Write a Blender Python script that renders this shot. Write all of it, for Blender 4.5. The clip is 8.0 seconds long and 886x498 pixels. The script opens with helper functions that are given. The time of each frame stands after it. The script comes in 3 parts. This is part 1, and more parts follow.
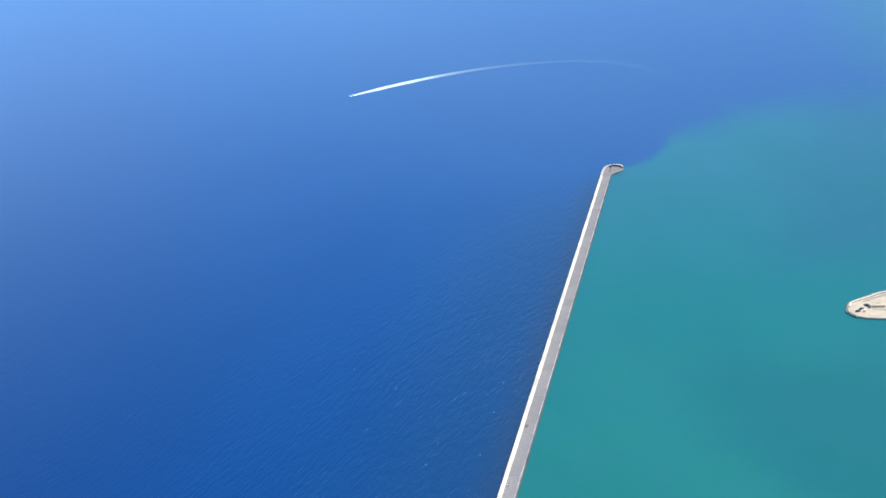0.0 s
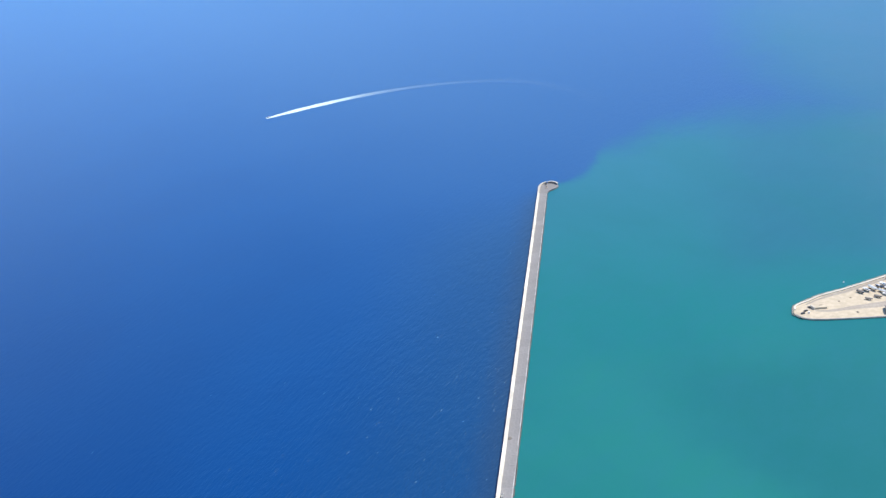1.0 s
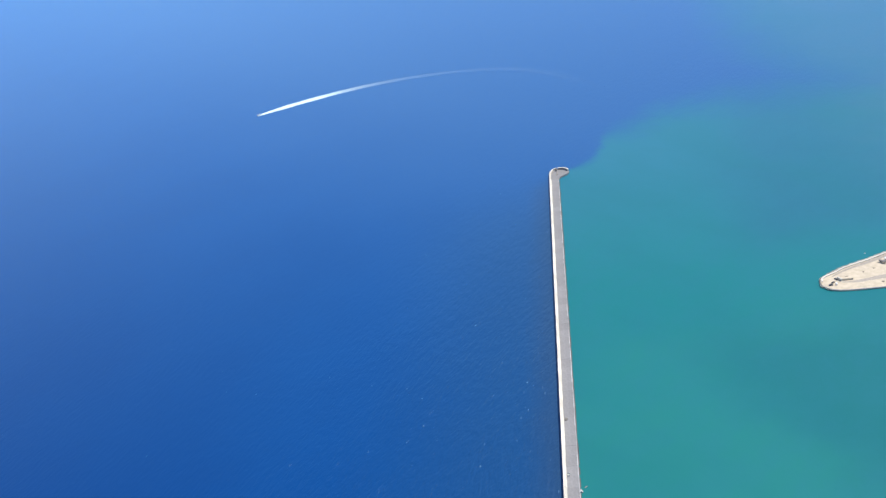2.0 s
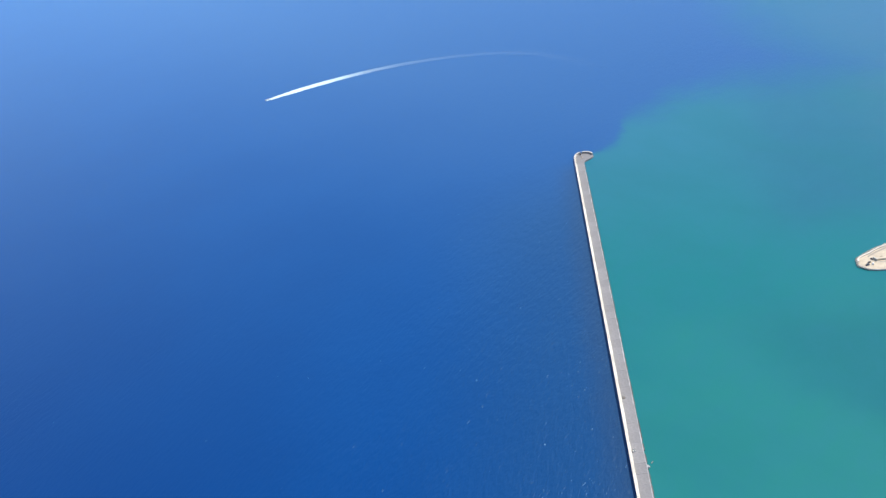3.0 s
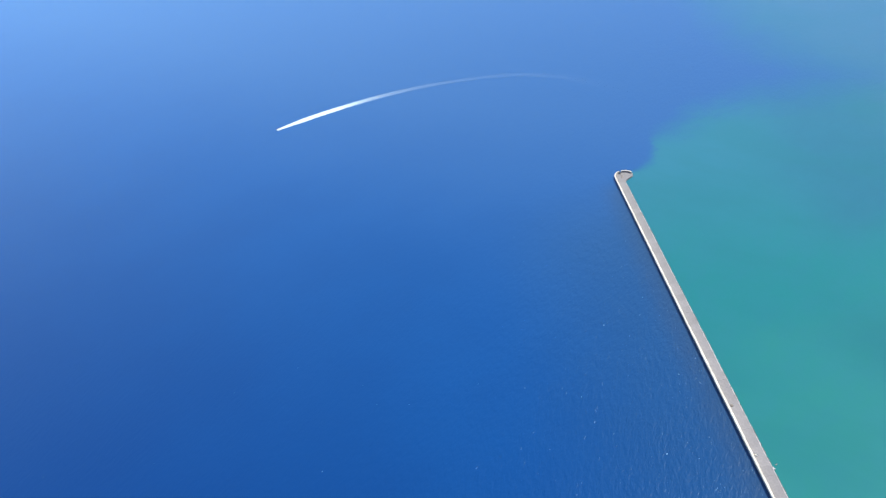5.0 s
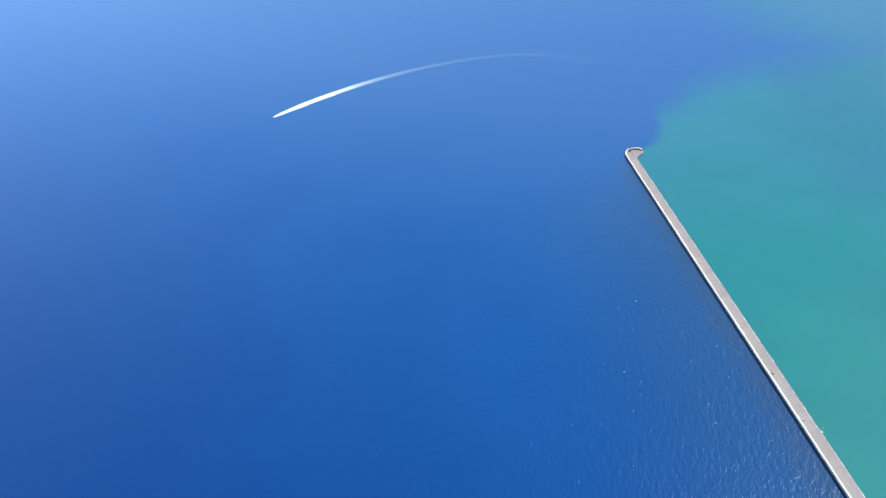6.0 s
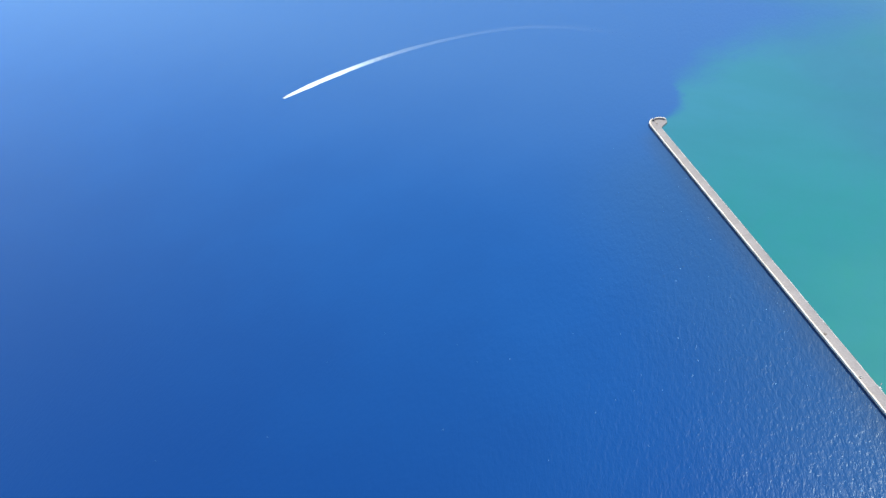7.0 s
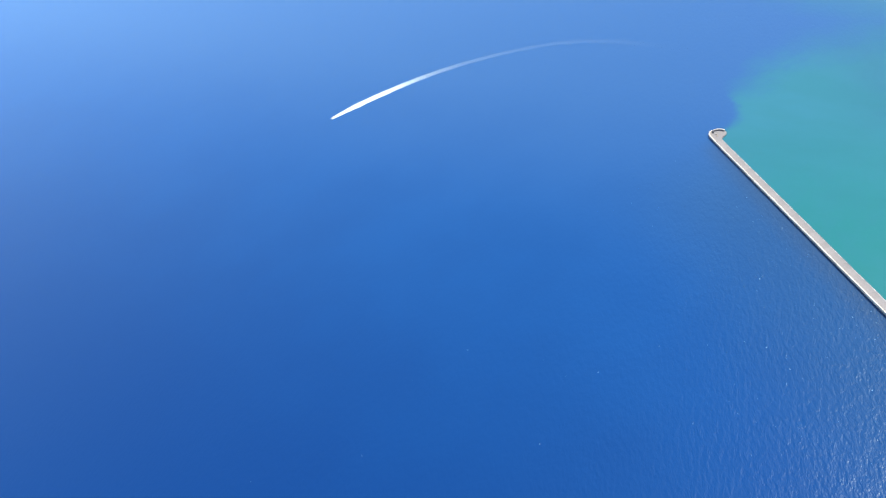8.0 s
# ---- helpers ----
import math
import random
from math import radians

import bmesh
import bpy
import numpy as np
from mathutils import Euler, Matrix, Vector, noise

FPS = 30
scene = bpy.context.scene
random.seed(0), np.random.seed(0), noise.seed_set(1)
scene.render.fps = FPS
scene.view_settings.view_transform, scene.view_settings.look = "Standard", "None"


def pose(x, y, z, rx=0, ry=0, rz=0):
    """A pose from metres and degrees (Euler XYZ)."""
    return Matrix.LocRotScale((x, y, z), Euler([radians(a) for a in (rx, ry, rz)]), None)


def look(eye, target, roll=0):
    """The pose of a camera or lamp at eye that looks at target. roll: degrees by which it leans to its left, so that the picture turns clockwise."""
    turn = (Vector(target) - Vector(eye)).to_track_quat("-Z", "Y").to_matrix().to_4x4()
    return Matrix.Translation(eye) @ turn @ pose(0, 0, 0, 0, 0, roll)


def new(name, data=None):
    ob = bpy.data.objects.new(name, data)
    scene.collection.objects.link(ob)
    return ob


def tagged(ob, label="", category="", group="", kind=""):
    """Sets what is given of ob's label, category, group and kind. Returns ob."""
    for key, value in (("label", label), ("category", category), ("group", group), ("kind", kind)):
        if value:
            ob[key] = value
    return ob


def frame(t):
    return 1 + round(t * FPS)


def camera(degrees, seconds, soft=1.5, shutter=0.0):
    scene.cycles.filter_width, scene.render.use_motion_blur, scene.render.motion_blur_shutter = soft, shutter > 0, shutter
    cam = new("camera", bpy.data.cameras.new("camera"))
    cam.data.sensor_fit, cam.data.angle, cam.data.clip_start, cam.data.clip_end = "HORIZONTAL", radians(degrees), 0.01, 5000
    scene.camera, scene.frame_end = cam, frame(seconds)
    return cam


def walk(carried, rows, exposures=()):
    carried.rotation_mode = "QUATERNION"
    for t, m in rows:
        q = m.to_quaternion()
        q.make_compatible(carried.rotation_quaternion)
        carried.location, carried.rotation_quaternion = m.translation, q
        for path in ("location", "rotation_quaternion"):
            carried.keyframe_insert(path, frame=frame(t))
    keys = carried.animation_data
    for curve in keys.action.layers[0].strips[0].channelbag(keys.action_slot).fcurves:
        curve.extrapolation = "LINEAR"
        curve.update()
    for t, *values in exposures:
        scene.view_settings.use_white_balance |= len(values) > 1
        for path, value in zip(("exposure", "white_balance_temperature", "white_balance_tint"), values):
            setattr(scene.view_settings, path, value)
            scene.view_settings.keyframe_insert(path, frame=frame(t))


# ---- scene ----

# ---------------------------------------------------------------- camera
cam = camera(51.138, 8.0, soft=1.35)
walk(cam, [
    (0, pose(77.04, -439.92, 175.34, 65.590, 12.983, 15.977)),
    (0.2, pose(71.72, -442.58, 177.60, 65.091, 12.305, 13.135)),
    (0.3, pose(69.06, -443.90, 178.74, 64.976, 12.669, 12.106)),
    (0.5, pose(63.70, -446.48, 181.03, 64.846, 12.197, 10.450)),
    (0.7, pose(58.29, -448.97, 183.36, 64.770, 12.600, 9.250)),
    (0.8, pose(55.56, -450.19, 184.53, 64.876, 12.418, 8.978)),
    (1, pose(50.08, -452.55, 186.91, 64.941, 11.846, 8.443)),
    (1.2, pose(44.55, -454.84, 189.32, 64.962, 11.466, 8.072)),
    (1.3, pose(41.77, -455.96, 190.53, 64.873, 11.289, 7.815)),
    (1.5, pose(36.18, -458.14, 192.98, 64.499, 11.420, 6.957)),
    (1.7, pose(30.54, -460.25, 195.46, 64.044, 12.673, 5.914)),
    (2.8, pose(-1.29, -470.46, 209.63, 61.833, 12.825, 3.413)),
    (3, pose(-7.22, -472.08, 212.31, 61.623, 12.871, 2.896)),
    (3.2, pose(-13.20, -473.61, 215.02, 61.641, 12.704, 2.997)),
    (3.3, pose(-16.20, -474.35, 216.38, 61.610, 12.624, 2.949)),
    (3.5, pose(-22.25, -475.76, 219.13, 61.449, 13.493, 2.280)),
    (3.7, pose(-28.35, -477.10, 221.91, 61.498, 13.551, 1.968)),
    (3.8, pose(-31.41, -477.74, 223.31, 61.605, 13.384, 2.006)),
    (4, pose(-37.57, -478.97, 226.14, 61.552, 13.087, 1.584)),
    (4.2, pose(-43.77, -480.13, 229.00, 61.462, 13.647, 0.597)),
    (4.3, pose(-46.88, -480.68, 230.44, 61.499, 12.949, 0.625)),
    (4.5, pose(-53.15, -481.72, 233.34, 61.462, 14.222, -0.863)),
    (4.7, pose(-59.47, -482.68, 236.27, 61.496, 13.820, -1.249)),
    (5.8, pose(-95.02, -486.60, 252.93, 59.393, 13.907, -5.029)),
    (6, pose(-101.62, -487.07, 256.06, 58.935, 13.971, -5.566)),
    (6.2, pose(-108.27, -487.46, 259.22, 58.370, 14.301, -6.191)),
    (6.3, pose(-111.62, -487.63, 260.81, 58.292, 13.796, -6.102)),
    (6.5, pose(-118.35, -487.91, 264.01, 57.786, 13.704, -6.606)),
    (6.7, pose(-125.12, -488.12, 267.24, 57.084, 14.515, -7.703)),
    (6.8, pose(-128.52, -488.20, 268.87, 56.738, 15.087, -8.182)),
    (7, pose(-135.35, -488.26, 272.15, 56.395, 14.975, -8.374)),
    (7.2, pose(-142.23, -488.25, 275.45, 56.154, 15.746, -8.772)),
    (7.3, pose(-145.69, -488.23, 277.12, 56.197, 15.394, -8.643)),
    (7.5, pose(-152.64, -488.14, 280.47, 56.258, 15.779, -9.011)),
    (7.7, pose(-159.65, -487.95, 283.86, 56.383, 16.429, -9.296)),
    (7.8, pose(-163.16, -487.83, 285.57, 56.549, 16.915, -9.400)),
    (8, pose(-170.21, -487.55, 288.99, 56.912, 16.421, -9.033)),
], [(0.0, 0.35, 6280, 10), (1.5, 0.38, 6380, 10), (3.0, 0.385, 6460, 10), (4.5, 0.505, 6550, 10), (6.5, 0.65, 6700, 10), (8.0, 0.80, 6850, 10)])

# ---------------------------------------------------------------- light
SUN_EL, SUN_AZ = radians(57), radians(27)   # azimuth counted from +x towards +y
world = bpy.data.worlds.new("sky")
scene.world = world
world.use_nodes = True
wn = world.node_tree.nodes
sky = wn.new("ShaderNodeTexSky")
sky.sky_type, sky.sun_disc = "NISHITA", False
sky.sun_elevation, sky.sun_rotation = SUN_EL, radians(90) - SUN_AZ
sky.air_density, sky.dust_density, sky.ozone_density = 1.0, 0.0, 6.0
wn["Background"].inputs["Strength"].default_value = 0.15
world.node_tree.links.new(sky.outputs[0], wn["Background"].inputs["Color"])
sun_data = bpy.data.lights.new("sun", "SUN")
sun_data.energy, sun_data.angle, sun_data.color = 4.0, radians(0.53), (1.0, 0.95, 0.87)
sun = new("sun", sun_data)
sun.matrix_world = look((300 * math.cos(SUN_AZ), 300 * math.sin(SUN_AZ), 300 * math.tan(SUN_EL)), (0, 0, 0))

# ---------------------------------------------------------------- materials


class Mat:
    """A node material with a Principled shader and short ways to add nodes."""

    def __init__(self, name, rough=0.8, metal=0.0):
        self.m = bpy.data.materials.new(name)
        self.m.use_nodes = True
        self.t = self.m.node_tree
        self.b = self.t.nodes["Principled BSDF"]
        self.b.inputs["Roughness"].default_value = rough
        self.b.inputs["Metallic"].default_value = metal
        self.coord = self.t.nodes.new("ShaderNodeTexCoord").outputs["Object"]

    def put(self, socket, value):
        if hasattr(value, "is_linked"):
            self.t.links.new(value, socket)
        else:
            socket.default_value = value

    def node(self, kind, out=0, **named):
        n = self.t.nodes.new(kind)
        for k, v in named.items():
            self.put(n.inputs[k.replace("_", " ")], v)
        return n.outputs[out]

    def mapped(self, scale, turn=0.0):
        """Object coordinates, first turned about z, then scaled."""
        v = self.coord
        for key, value in (("Rotation", (0, 0, turn)), ("Scale", scale)):
            n = self.t.nodes.new("ShaderNodeMapping")
            n.inputs[key].default_value = value
            self.t.links.new(v, n.inputs["Vector"])
            v = n.outputs[0]
        return v

    def noise(self, scale, detail=4.0, rough=0.55, vector=None):
        return self.node("ShaderNodeTexNoise", 0, Vector=vector or self.coord, Scale=scale, Detail=detail, Roughness=rough)

    def math(self, op, a, b=0.0, c=0.0, clamp=False):
        n = self.t.nodes.new("ShaderNodeMath")
        n.operation, n.use_clamp = op, clamp
        for i, v in enumerate((a, b, c)):
            self.put(n.inputs[i], v)
        return n.outputs[0]

    def step(self, value, low, high, to_low=0.0, to_high=1.0):
        n = self.t.nodes.new("ShaderNodeMapRange")
        n.interpolation_type = "SMOOTHSTEP"
        for i, v in enumerate((value, low, high, to_low, to_high)):
            self.put(n.inputs[i], v)
        return n.outputs[0]

    def mix(self, fac, a, b, blend="MIX"):
        n = self.t.nodes.new("ShaderNodeMix")
        n.data_type, n.blend_type = "RGBA", blend
        self.put(n.inputs[0], fac)
        for i, v in ((6, a), (7, b)):
            self.put(n.inputs[i], (*v, 1) if isinstance(v, tuple) else v)
        return n.outputs[2]

    def bump(self, height, strength, distance, to="Normal"):
        n = self.t.nodes.new("ShaderNodeBump")
        for k, v in (("Height", height), ("Strength", strength), ("Distance", distance)):
            self.put(n.inputs[k], v)
        self.t.links.new(n.outputs[0], self.b.inputs[to])

    def colour(self, value):
        self.put(self.b.inputs["Base Color"], (*value, 1) if isinstance(value, tuple) else value)
        return self.m

    def random(self):
        return self.t.nodes.new("ShaderNodeObjectInfo").outputs["Random"]


def mineral(name, low, high, grain=3.0, patch=0.12, rough=0.9, vary=0.25, bump=0.03, stain=(0.2, 0.19, 0.17), stains=0.35):
    """Concrete, stone, sand: two scales of tone, stains, and a tone of its own for each piece."""
    k = Mat(name, rough)
    tone = k.mix(k.step(k.noise(grain), 0.3, 0.7), low, high)
    spots = k.math("MULTIPLY", k.step(k.noise(patch, 6.0, 0.65), 0.5, 0.72), stains)
    tone = k.mix(spots, tone, stain)
    shade = k.math("MULTIPLY_ADD", k.random(), vary, 1.0 - vary / 2)
    shade = k.node("ShaderNodeCombineColor", 0, Red=shade, Green=shade, Blue=shade)
    k.bump(k.noise(grain * 4, 6.0), 0.5, bump)
    return k.colour(k.mix(1.0, tone, shade, "MULTIPLY"))


def plain(name, colour, rough=0.5, metal=0.0, wear=0.18):
    k = Mat(name, rough, metal)
    darker = tuple(c * (1 - wear) for c in colour)
    k.bump(k.noise(25.0), 0.2, 0.004)
    return k.colour(k.mix(k.step(k.noise(6.0, 6.0), 0.35, 0.7), colour, darker))


PARAPET = mineral("sunlit cream concrete", (0.64, 0.565, 0.45), (0.73, 0.655, 0.535), 1.4, 0.1, vary=0.3, stains=0.55, stain=(0.40, 0.35, 0.285))
DECK = mineral("grey concrete paving", (0.234, 0.218, 0.204), (0.279, 0.260, 0.244), 1.1, 0.16, vary=0.13, stains=0.55, stain=(0.198, 0.180, 0.166))
COPING = mineral("pale worn coping stone", (0.34, 0.32, 0.30), (0.46, 0.44, 0.41), 0.9, 0.35, vary=0.6, stains=0.6, stain=(0.15, 0.14, 0.13))
QUAY = mineral("wet dark quay concrete", (0.10, 0.095, 0.085), (0.17, 0.16, 0.145), 1.5, 0.3, stains=0.6, stain=(0.05, 0.055, 0.045))
PIERWALL = mineral("stained seaward concrete", (0.24, 0.205, 0.19), (0.33, 0.285, 0.265), 1.2, 0.25, stains=0.6, stain=(0.13, 0.115, 0.105))
SAND = mineral("pale sandy ground", (0.53, 0.43, 0.295), (0.63, 0.52, 0.37), 0.5, 0.16, vary=0.0, stains=0.75, stain=(0.44, 0.36, 0.26))
TRACK = mineral("grey gravel track", (0.36, 0.30, 0.235), (0.43, 0.365, 0.29), 0.9, 0.1, vary=0.0, stains=0.4, stain=(0.56, 0.49, 0.39))
LANE = mineral("worn grey-brown lane", (0.31, 0.26, 0.205), (0.40, 0.34, 0.27), 0.9, 0.12, vary=0.0, stains=0.5, stain=(0.47, 0.40, 0.31))
ROCK = mineral("pale and brown rubble rock", (0.22, 0.19, 0.15), (0.52, 0.47, 0.38), 1.3, 0.5, vary=0.0, stains=0.5, stain=(0.12, 0.11, 0.09))
GELCOAT = plain("white gelcoat", (0.80, 0.77, 0.72), 0.45)
NAVY = plain("dark blue hull paint", (0.03, 0.05, 0.10), 0.3)
COVER = plain("grey-brown boat cover", (0.25, 0.225, 0.20), 0.85)
PALECOVER = plain("pale boat cover", (0.55, 0.56, 0.55), 0.85)
CABINGLASS = plain("tinted cabin window", (0.02, 0.025, 0.03), 0.08, 0.0, 0.0)
TIMBER = plain("weathered trestle timber", (0.20, 0.15, 0.10), 0.85)
RUBBER = plain("black tyre rubber", (0.03, 0.03, 0.03), 0.85)
DARKSTEEL = plain("dark rusty steel", (0.15, 0.115, 0.09), 0.7, 0.4)
CARDARK = plain("dusty brown-grey car paint", (0.20, 0.175, 0.15), 0.35, 0.2)
CARGREY = plain("grey car paint", (0.16, 0.165, 0.17), 0.3, 0.4)
NET = plain("brown fishing net", (0.21, 0.17, 0.125), 0.95)
OLDNET = plain("dusty brown net", (0.20, 0.175, 0.145), 0.95)
CRATE = plain("bleached fish crate", (0.62, 0.60, 0.54), 0.7)
BUOY = plain("white plastic buoy", (0.80, 0.79, 0.76), 0.4)

# ---- water


def make_water():
    k = Mat("sea water", 0.32)
    k.b.inputs["IOR"].default_value = 1.35
    k.b.inputs["Specular Tint"].default_value = (0.68, 0.90, 0.95, 1)
    # bluish glancing sheen that stands in for haze over the far water
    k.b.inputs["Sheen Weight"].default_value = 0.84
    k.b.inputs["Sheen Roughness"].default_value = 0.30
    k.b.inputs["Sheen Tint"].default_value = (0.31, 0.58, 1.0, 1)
    sep = k.node("ShaderNodeSeparateXYZ", 0, Vector=k.coord).node
    x, y = sep.outputs[0], sep.outputs[1]
    # the currents' own eddies bend every border between two waters
    wob = k.math("SUBTRACT", k.noise(0.04, 7.0, 0.68), 0.5)
    wob_x = k.math("SUBTRACT", k.noise(0.05, 6.0, 0.65, k.mapped((1.0, 1.0, 1.0), 0.7)), 0.5)
    eddy = k.math("SUBTRACT", k.noise(0.018, 5.0, 0.6, k.mapped((1.0, 1.0, 1.0), 1.9)), 0.5)
    xe = k.math("MULTIPLY_ADD", eddy, 46.0, k.math("MULTIPLY_ADD", wob_x, 22.0, x))
    ye = k.math("MULTIPLY_ADD", eddy, -34.0, k.math("MULTIPLY_ADD", wob, 26.0, y))
    # edge of the milky harbour water beyond the pier head: distance north of the pier by distance east of it
    feather = k.math("SUBTRACT", k.noise(0.16, 5.0, 0.7, k.mapped((1.0, 0.45, 1.0), 0.9)), 0.5)
    yw = k.math("MULTIPLY_ADD", wob, k.step(x, 5.0, 60.0, 7.0, 52.0), k.math("MULTIPLY_ADD", feather, k.step(x, 6.0, 50.0, 5.0, 24.0), y))
    curve = k.t.nodes.new("ShaderNodeFloatCurve")
    pts = curve.mapping.curves[0].points
    knots = ((0.0, 10), (8, 11), (14, 14), (20, 20), (25, 35), (30, 51), (44, 57), (58, 67), (78, 74), (94, 76), (125, 71), (200, 76))
    pts[0].location = (0.0, knots[0][1] / 200)
    pts[1].location = (1.0, knots[-1][1] / 200)
    for a, b in knots[1:-1]:
        pts.new(a / 200, b / 200)
    curve.mapping.update()
    k.put(curve.inputs["Value"], k.math("DIVIDE", k.math("MULTIPLY_ADD", wob_x, k.step(x, 6.0, 40.0, 3.0, 22.0), x), 200.0, clamp=True))
    inside = k.math("SUBTRACT", k.math("MULTIPLY", curve.outputs[0], 200.0), yw)
    soft = k.math("ADD", k.step(x, 8.0, 46.0, 5.0, 30.0), k.step(x, 60.0, 125.0, 0.0, 24.0))
    harbour = k.step(inside, k.math("MULTIPLY", soft, -1.0), soft)
    harbour = k.math("MULTIPLY", harbour, k.step(x, -3.2, -2.2))
    # thinner milk that has drifted out past the spit, east of a tongue of clear sea
    outer = k.step(k.math("MULTIPLY_ADD", k.step(ye, 60.0, 180.0), 26.0, xe), 126.0, 190.0, 0.0, OUTER_MILK)
    outer = k.math("MULTIPLY", outer, k.step(y, 420.0, 260.0, 0.35, 1.0))
    milk = k.math("MAXIMUM", harbour, outer)
    # clear sea: bluest in the middle, darker to the south-west, paler to the north
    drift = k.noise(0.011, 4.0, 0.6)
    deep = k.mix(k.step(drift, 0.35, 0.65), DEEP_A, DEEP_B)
    diagonal = k.math("MULTIPLY_ADD", drift, 90.0, k.math("MULTIPLY_ADD", y, 0.7, x))
    deep = k.mix(k.step(diagonal, -400.0, -60.0, 1.0, 0.0), deep, DEEP_WEST)
    deep = k.mix(k.step(diagonal, -140.0, 120.0), deep, DEEP_NORTH)
    # the water turns greyer towards the pier on its seaward side
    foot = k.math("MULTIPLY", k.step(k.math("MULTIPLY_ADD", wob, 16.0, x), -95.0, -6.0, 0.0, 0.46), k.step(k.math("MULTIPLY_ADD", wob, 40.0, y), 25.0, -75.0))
    deep = k.mix(foot, deep, NEAR_PIER)
    # brown fringe: shallow rubble, with the shaded wall's dark reflection painted into the colour
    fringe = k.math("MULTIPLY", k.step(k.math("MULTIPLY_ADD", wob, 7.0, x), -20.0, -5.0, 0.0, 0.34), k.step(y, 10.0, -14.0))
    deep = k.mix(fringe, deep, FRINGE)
    # harbour water: greenest along the pier, a bluer band drawn in past the head, a dim lobe off the spit's quay
    teal = k.mix(k.step(k.math("MULTIPLY_ADD", eddy, 160.0, y), -235.0, -120.0, 1.0, 0.0), TEAL_A, TEAL_B)
    north = k.step(k.math("MULTIPLY_ADD", x, 0.25, ye), -135.0, 30.0, 0.0, 0.9)
    teal = k.mix(north, teal, TEAL_NORTH)
    band = k.math("MULTIPLY", k.step(k.math("MULTIPLY_ADD", ye, -0.12, xe), 62.0, 112.0), k.step(ye, -135.0, -80.0))
    teal = k.mix(k.math("MULTIPLY", band, 0.95), teal, TEAL_BAND)
    turn = k.math("MULTIPLY_ADD", k.math("MINIMUM", k.math("ADD", ye, 180.0), 0.0), 0.4, xe)
    lobe = k.math("MULTIPLY", k.step(turn, 32.0, 66.0), k.step(ye, -145.0, -198.0))
    teal = k.mix(k.math("MULTIPLY", lobe, 0.65), teal, TEAL_LOBE)
    teal = k.mix(k.step(k.math("MULTIPLY_ADD", wob, 60.0, x), 128.0, 190.0, 0.0, 0.6), teal, TEAL_EAST)
    mottle = k.step(k.noise(0.09, 6.0, 0.7, k.mapped((1.0, 0.6, 1.0), 0.5)), 0.34, 0.66, 0.0, 0.26)
    teal = k.mix(mottle, teal, TEAL_NORTH)
    streaks = k.noise(1.0, 4.0, 0.6, k.mapped((0.020, 0.009, 1.0), radians(-35)))
    teal = k.mix(k.step(streaks, 0.42, 0.68, 0.0, 0.4), teal, TEAL_DIM)
    # waves: wind chop with sharp crests, a longer chop under it, a little swell, fine ripples
    cut = k.noise(1.0, 3.0, 0.55, k.mapped((0.60, 0.21, 1.0), radians(CREST)))
    crest = k.math("SUBTRACT", 1.0, k.math("ABSOLUTE", k.math("MULTIPLY_ADD", cut, 4.0, -2.0)))
    chop = k.noise(1.0, 2.5, 0.55, k.mapped((0.50, 0.17, 1.0), radians(CREST - 7)))
    swell = k.noise(1.0, 2.0, 0.5, k.mapped((0.11, 0.05, 1.0), radians(CREST)))
    fine = k.noise(1.0, 2.0, 0.6, k.mapped((1.7, 0.7, 1.0), radians(CREST + 8)))
    gust = k.step(k.noise(0.02, 3.0), 0.3, 0.7, 0.85, 1.15)
    height = k.math("MULTIPLY_ADD", crest, 0.16, k.math("MULTIPLY", chop, 0.75))
    height = k.math("ADD", height, k.math("MULTIPLY_ADD", swell, 0.3, k.math("MULTIPLY", fine, 0.10)))
    # rougher where waves bounce back from the pier
    lively = k.math("ADD", k.step(k.math("MULTIPLY_ADD", y, -0.5, x), -90.0, 110.0, 0.3, 1.0), k.step(x, -130.0, -8.0, 0.0, 0.45))
    height = k.math("MULTIPLY", height, k.math("MULTIPLY", lively, k.step(y, -180.0, 60.0, 1.0, 0.24)))
    calm = k.math("MULTIPLY_ADD", milk, -0.94, 1.0)
    height = k.math("MULTIPLY", height, k.math("MULTIPLY", calm, gust))
    k.bump(height, 1.0, WAVE * 0.78)
    # the steepest small facets, which throw single glints
    k.bump(height, 1.0, WAVE * 1.4, "Coat Normal")
    k.b.inputs["Coat Weight"].default_value = 0.075
    k.b.inputs["Coat Roughness"].default_value = 0.24
    k.b.inputs["Coat IOR"].default_value = 1.33
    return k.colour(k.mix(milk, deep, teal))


DEEP_A, DEEP_B = (0.0003, 0.054, 0.198), (0.0007, 0.058, 0.209)
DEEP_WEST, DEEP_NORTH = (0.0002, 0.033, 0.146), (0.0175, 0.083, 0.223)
TEAL_A, TEAL_B, TEAL_EAST = (0.009, 0.155, 0.148), (0.016, 0.168, 0.146), (0.050, 0.150, 0.178)
TEAL_NORTH, TEAL_DIM = (0.021, 0.152, 0.190), (0.009, 0.130, 0.133)
TEAL_BAND, TEAL_LOBE = (0.016, 0.122, 0.160), (0.010, 0.118, 0.128)
NEAR_PIER, FRINGE = (0.014, 0.055, 0.108), (0.032, 0.049, 0.070)
OUTER_MILK = 0.74
CREST = 21.0
WAVE = 0.43
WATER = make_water()


